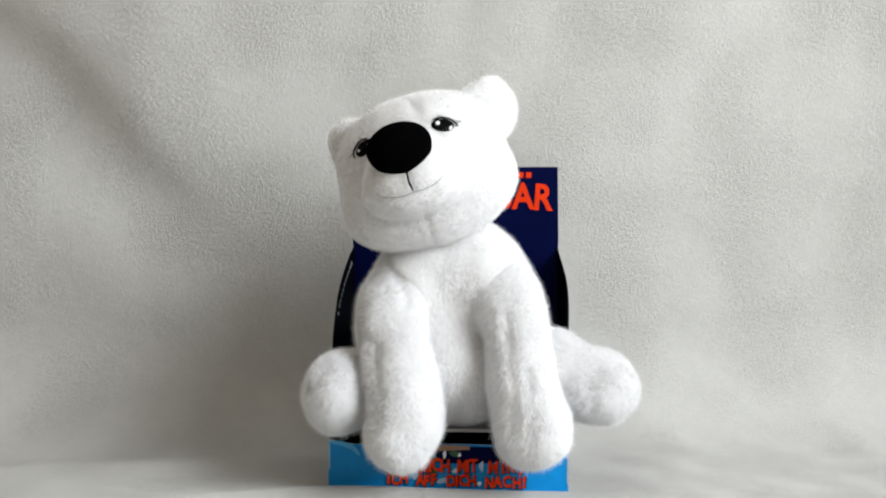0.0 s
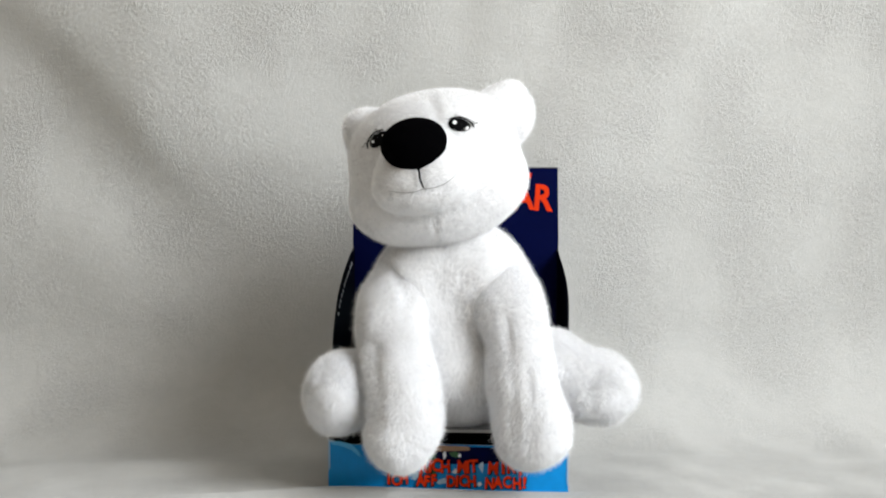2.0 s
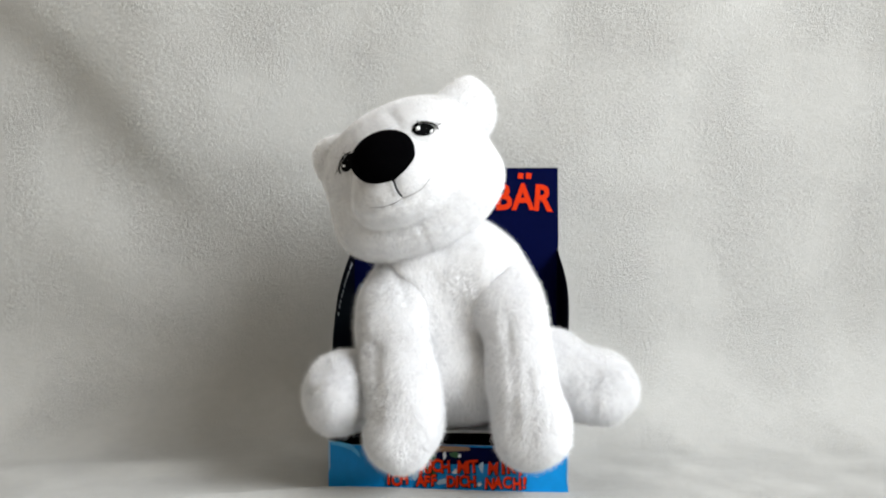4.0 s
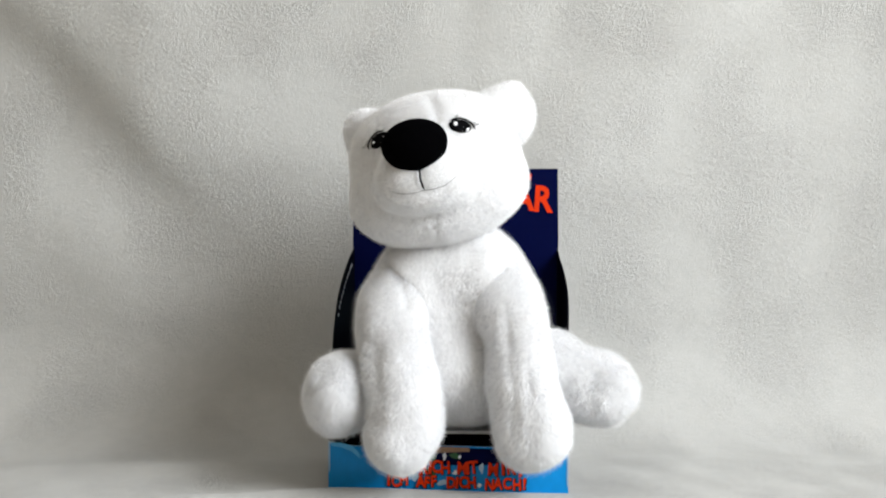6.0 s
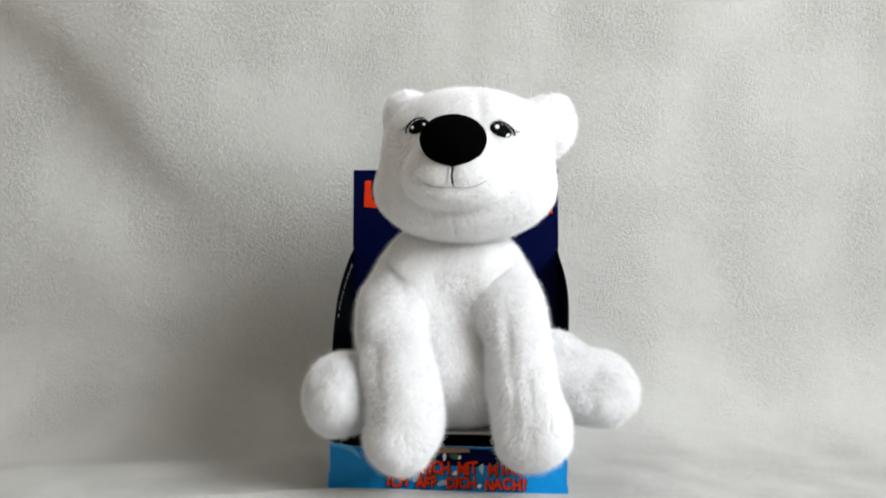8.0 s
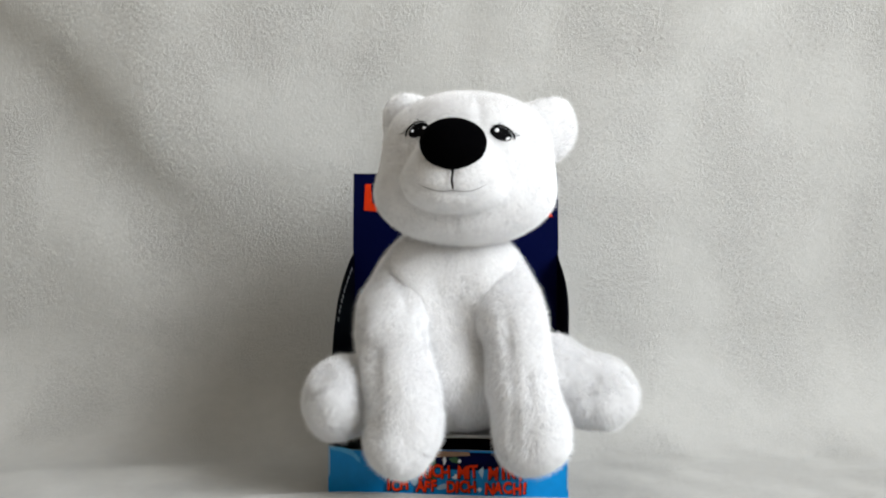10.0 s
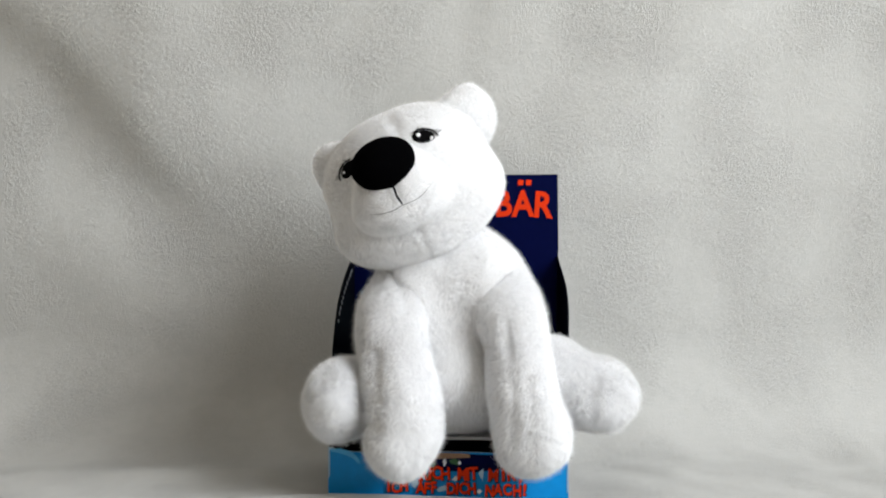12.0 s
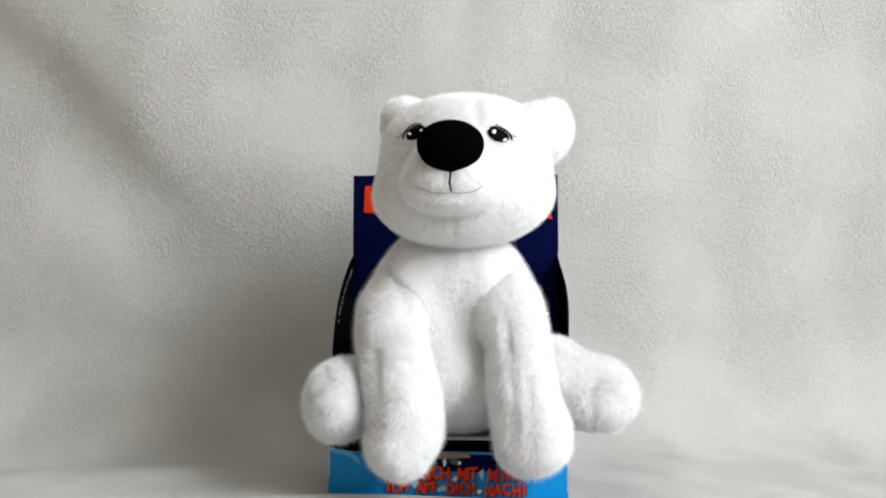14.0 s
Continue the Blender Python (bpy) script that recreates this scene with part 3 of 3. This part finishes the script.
def display_box():
    t = 0.0016
    # back panel: tall, with a shoulder where the sides are cut away
    back = part("back_panel", outline([(-BW, 0), (BW, 0), (BW, 0.160), (BW + 0.0006, 0.166), (BW, BH), (-BW, BH), (-BW - 0.0006, 0.166), (-BW, 0.160)], t), NAVY, box,
                "tall navy back panel with orange-red lettering", pose(0, BD, 0, 0.8, 0, 0))
    raw_edges(back)
    for ch, x, turn, dz in BAER:
        lettering("letter", ch, x, -0.0006, 0.1922 + dz, 0.0280, RED, back, 0.0008, turn, 0.86, "orange-red printed letter")
    # the two dots stand high over the A
    for x in (0.0490, 0.0552):
        shape("letter_dot", [(x, 0.2162), (x + 0.0042, 0.2160), (x + 0.0046, 0.2202), (x + 0.0004, 0.2206)], -0.0006, RED, back, "orange-red printed dots of the letter")
    shape("letter_stroke", [(-0.0718, 0.1955), (-0.0610, 0.1945), (-0.0615, 0.2000), (-0.0652, 0.2012), (-0.0662, 0.2165), (-0.0708, 0.2160)], -0.0006, RED, back, "orange-red printed letter stroke")
    shape("picture", [(-0.0745, 0.100), (-0.050, 0.100), (-0.050, 0.133), (-0.062, 0.1335), (-0.0745, 0.1335)], -0.0006, PALE, back, "pale blue printed picture")
    for x, z, w in ((-0.0485, 0.157, 0.0022), (-0.0450, 0.1585, 0.0030), (0.0705, 0.115, 0.0026), (-0.0405, 0.157, 0.002)):
        shape("text_bar", [(x, z), (x + w, z), (x + w, z + 0.0022), (x, z + 0.0022)], -0.0006, WHITE, back)
    # side panels: cut in a long curve from the back panel down to the front
    for s, prof in ((-1, ((0, 0.163), (0.10, 0.158), (0.3, 0.143), (0.5, 0.126), (0.7, 0.101), (0.78, 0.085), (0.83, 0.045), (0.9, 0.035), (1.0, 0.034))),
                    (1, ((0, 0.163), (0.10, 0.155), (0.35, 0.142), (0.6, 0.128), (0.85, 0.113), (0.92, 0.095), (0.95, 0.040), (1.0, 0.030)))):
        bm = bmesh.new()
        cols = []
        ys = np.linspace(0, 1, 25)
        for v in ys:
            top = float(np.interp(v, [p[0] for p in prof], [p[1] for p in prof]))
            col = []
            for k in range(9):
                z = top * k / 8
                bow = 0.0022 * math.sin(math.pi * v) * (k / 8) + 0.0015 * math.sin(math.pi * v)
                col.append(bm.verts.new((s * (BW + bow), BD * (1 - v) + 0.0006, z)))
            cols.append(col)
        for a, b in zip(cols[:-1], cols[1:]):
            for k in range(8):
                bm.faces.new((a[k], b[k], b[k + 1], a[k + 1]))
        bmesh.ops.recalc_face_normals(bm, faces=bm.faces[:])
        r = bmesh.ops.solidify(bm, geom=bm.faces[:], thickness=t * 0.6)
        side = part("side_panel", bm, INK_AND_SHADE, box, "dark navy side panel cut in a long curve")
        if s < 0:
            for i in range(11):
                v = 0.12 + 0.042 * i
                top = float(np.interp(v, [p[0] for p in prof], [p[1] for p in prof])) - 0.007
                bow = 0.0022 * math.sin(math.pi * v) * 0.95 + 0.0015 * math.sin(math.pi * v)
                b = slab((0, -0.0012, -0.0014), (0.0003, 0.0012, 0.0012 + 0.0006 * (i % 2)))
                part("text_bar", b, WHITE, side, "", Matrix.Translation((-BW - bow + 0.0014, BD * (1 - v), top)))
    # front panel: low, its upper edge swung
    xs = np.linspace(-1, 1, 33)
    up = [(x * BW, 0.0295 + 0.0045 * abs(x) ** 6 * (1 if x < 0 else -0.6) + 0.0012 * math.cos(2.6 * x)) for x in xs]
    panel = part("front_panel", outline([(-BW, 0.0), *up, (BW, 0.0)], t), BLUE, box, "low light blue front panel with orange-red words")
    raw_edges(panel)
    # pale scuffs where the board is folded and rubbed
    shape("scuff", [(-BW + 0.0002, 0.012), (-BW + 0.0012, 0.014), (-BW + 0.0010, 0.0315), (-BW + 0.0045, 0.0328), (-BW + 0.0002, 0.0330)], -0.0004, PALE, panel, "pale rubbed corner")
    shape("scuff", [(BW - 0.0002, 0.004), (BW - 0.0010, 0.006), (BW - 0.0008, 0.024), (BW - 0.0002, 0.026)], -0.0004, PALE, panel, "pale rubbed corner")
    # lighter blue along the left end of the upper edge
    shape("light_blue_patch", [(-0.0785, 0.0318), (-0.0725, 0.0322), (-0.0640, 0.0302), (-0.0590, 0.0250), (-0.0585, 0.0215), (-0.0640, 0.0262), (-0.0720, 0.0292), (-0.0780, 0.0300)], -0.0005, ICE, panel, "light blue patch at the panel's upper left")
    shape("picture", [(-0.022, 0.020), (-0.024, 0.0285), (-0.004, 0.0295), (0.018, 0.0292), (0.034, 0.0290), (0.037, 0.020), (0.020, 0.0175), (0.0, 0.018)], -0.0005, NAVY, panel, "dark blue printed night scene")
    shape("log", [(-0.0245, 0.0266), (-0.022, 0.0300), (-0.005, 0.0304), (0.0145, 0.0298), (0.0150, 0.0272), (-0.005, 0.0262)], -0.0011, BROWN, panel, "brown printed log")
    for x, z, w, h, m_ in ((-0.0165, 0.0185, 0.010, 0.0085, GREEN), (0.001, 0.021, 0.0075, 0.0065, GREEN), (-0.015, 0.010, 0.009, 0.008, GREEN),
                           (-0.0035, 0.0205, 0.0028, 0.0065, WHITE), (0.0068, 0.0215, 0.003, 0.0045, WHITE), (0.0025, 0.0115, 0.006, 0.0035, WHITE),
                           (0.0205, 0.0125, 0.005, 0.009, PALE), (-0.026, 0.006, 0.008, 0.008, PALE), (-0.0085, 0.003, 0.012, 0.007, PALE), (0.019, 0.003, 0.004, 0.0035, WHITE)):
        rr = random.Random(int(x * 1e5) + int(z * 1e6))
        pts = [(x + w / 2 + w / 2 * math.cos(a) * rr.uniform(0.4, 1.15), z + h / 2 + h / 2 * math.sin(a) * rr.uniform(0.4, 1.15)) for a in np.linspace(0, 2 * math.pi, 10)[:-1]]
        shape("figure", pts, -0.0008 - 0.00002 * rr.random(), m_, panel, "printed patch of the picture")
    for words, x0, x1, z, size, drop in (("SPRICH", -0.0300, 0.0010, 0.0127, 0.0116, 0.0004), ("MIT", 0.0060, 0.0200, 0.0127, 0.0116, 0.0003), ("MIR,", 0.0264, 0.0500, 0.0124, 0.0116, 0.0003),
                                        ("ICH", -0.0405, -0.0262, 0.0044, 0.0103, 0.0004), ("ÄFF", -0.0207, -0.0062, 0.0036, 0.0103, 0.0003), ("DICH", -0.0008, 0.0190, 0.0034, 0.0103, 0.0003),
                                        ("NACH!", 0.0245, 0.0525, 0.0028, 0.0103, 0.0004)):
        widths = [{"I": 0.5, ",": 0.4, "!": 0.5, "M": 1.2}.get(ch, 1.0) for ch in words]
        for i, ch in enumerate(words):
            x = x0 + (x1 - x0) * sum(widths[:i]) / sum(widths)
            zz, turn = z + drop * math.sin(i * 2.1 + len(words)), 4 * math.sin(i * 1.7 + x0 * 300)
            wide = 1.0 if ch in "I,!" else 0.80
            lettering("letter_outline", ch, x + 0.0003, -0.0014, zz - 0.0003, size, INK_AND_SHADE, panel, 0.0007, turn, wide, "dark outline of a printed letter")
            lettering("letter", ch, x, -0.0018, zz, size, RED, panel, 0.00035, turn, wide, "orange-red printed letter")
    bm = bmesh.new()
    bmesh.ops.create_icosphere(bm, subdivisions=2, radius=0.0013)
    part("fastener", bm, GREY, box, "small dark plastic fastener", Matrix.Translation((BW + 0.0012, 0.004, 0.0275)))
    # bottom and the raised insert on which the toy sits; their near-black holds the box's inner shade
    part("bottom", slab((-BW + 0.001, 0.001, 0.0002), (BW - 0.001, BD - 0.001, 0.0016)), INK_AND_SHADE, box)
    part("insert", slab((-BW + 0.003, 0.032, 0.002), (BW - 0.003, BD - 0.002, 0.0362)), INK_AND_SHADE, box, "raised insert, near-black for the shade inside the box")
    part("insert_card", slab((-BW + 0.003, 0.0120, 0.0364), (BW - 0.003, BD - 0.002, 0.0382), 0.0004), BOARD, box, "white card on the insert")


BAER = (("B", 0.0312, -3, 0.0), ("A", 0.0450, 0, 0.0002), ("R", 0.0605, 4, -0.0002))

room()
backdrop()
display_box()
torso()
arms()
legs()
bear_head = head()


# ---- what moves ----
AXIS = Vector((0.1413, 0.9895, 0.0292)).normalized()
# seconds, degrees of the head's turn on its neck motor
TURNS = ((0.0, -16.9), (0.4, -16.9), (0.5, -22.2), (0.6, -16.9), (0.7, -11.3), (0.8, -0.2), (0.9, 1.2), (1.0, -10.5), (1.1, -12.9), (1.2, -12.55), (3.1, -12.55),
         (3.2, -20.6), (3.3, -22.4), (3.5, -22.0), (5.0, -22.0), (5.1, -15.5), (5.2, -10.8), (5.3, 0.9), (5.4, -2.6), (5.5, -14.0), (5.6, -23.0), (5.7, -15.5), (5.8, -12.6), (6.0, -12.3),
         (6.5, -11.8), (6.6, -1.2), (6.7, 0.2), (6.8, 0.0), (8.2, 0.0), (10.0, 0.0), (10.1, -1.5), (10.2, -10.5), (10.3, -18.9), (10.4, -22.2), (10.5, -22.0), (12.2, -22.0), (12.3, -15.5), (12.4, -10.8),
         (12.5, 0.9), (12.6, -1.2), (12.7, -13.0), (12.8, -23.2), (12.9, -15.8), (13.0, -10.8), (13.1, -0.5), (13.2, -0.86), (14.0, -0.86))


def motions():
    rows = []
    for t, a in TURNS:
        # towards the end of its swing the head tips over its collar
        over = max(0.0, (-a - 13) / 9)
        slide = Vector((0.0051, 0.0, 0.0013)) * over
        rows.append((t, Matrix.Translation(NECK - SEAT + slide) @ Matrix.Rotation(radians(a - 4 * over), 4, AXIS)))
    walk(bear_head, rows)


motions()
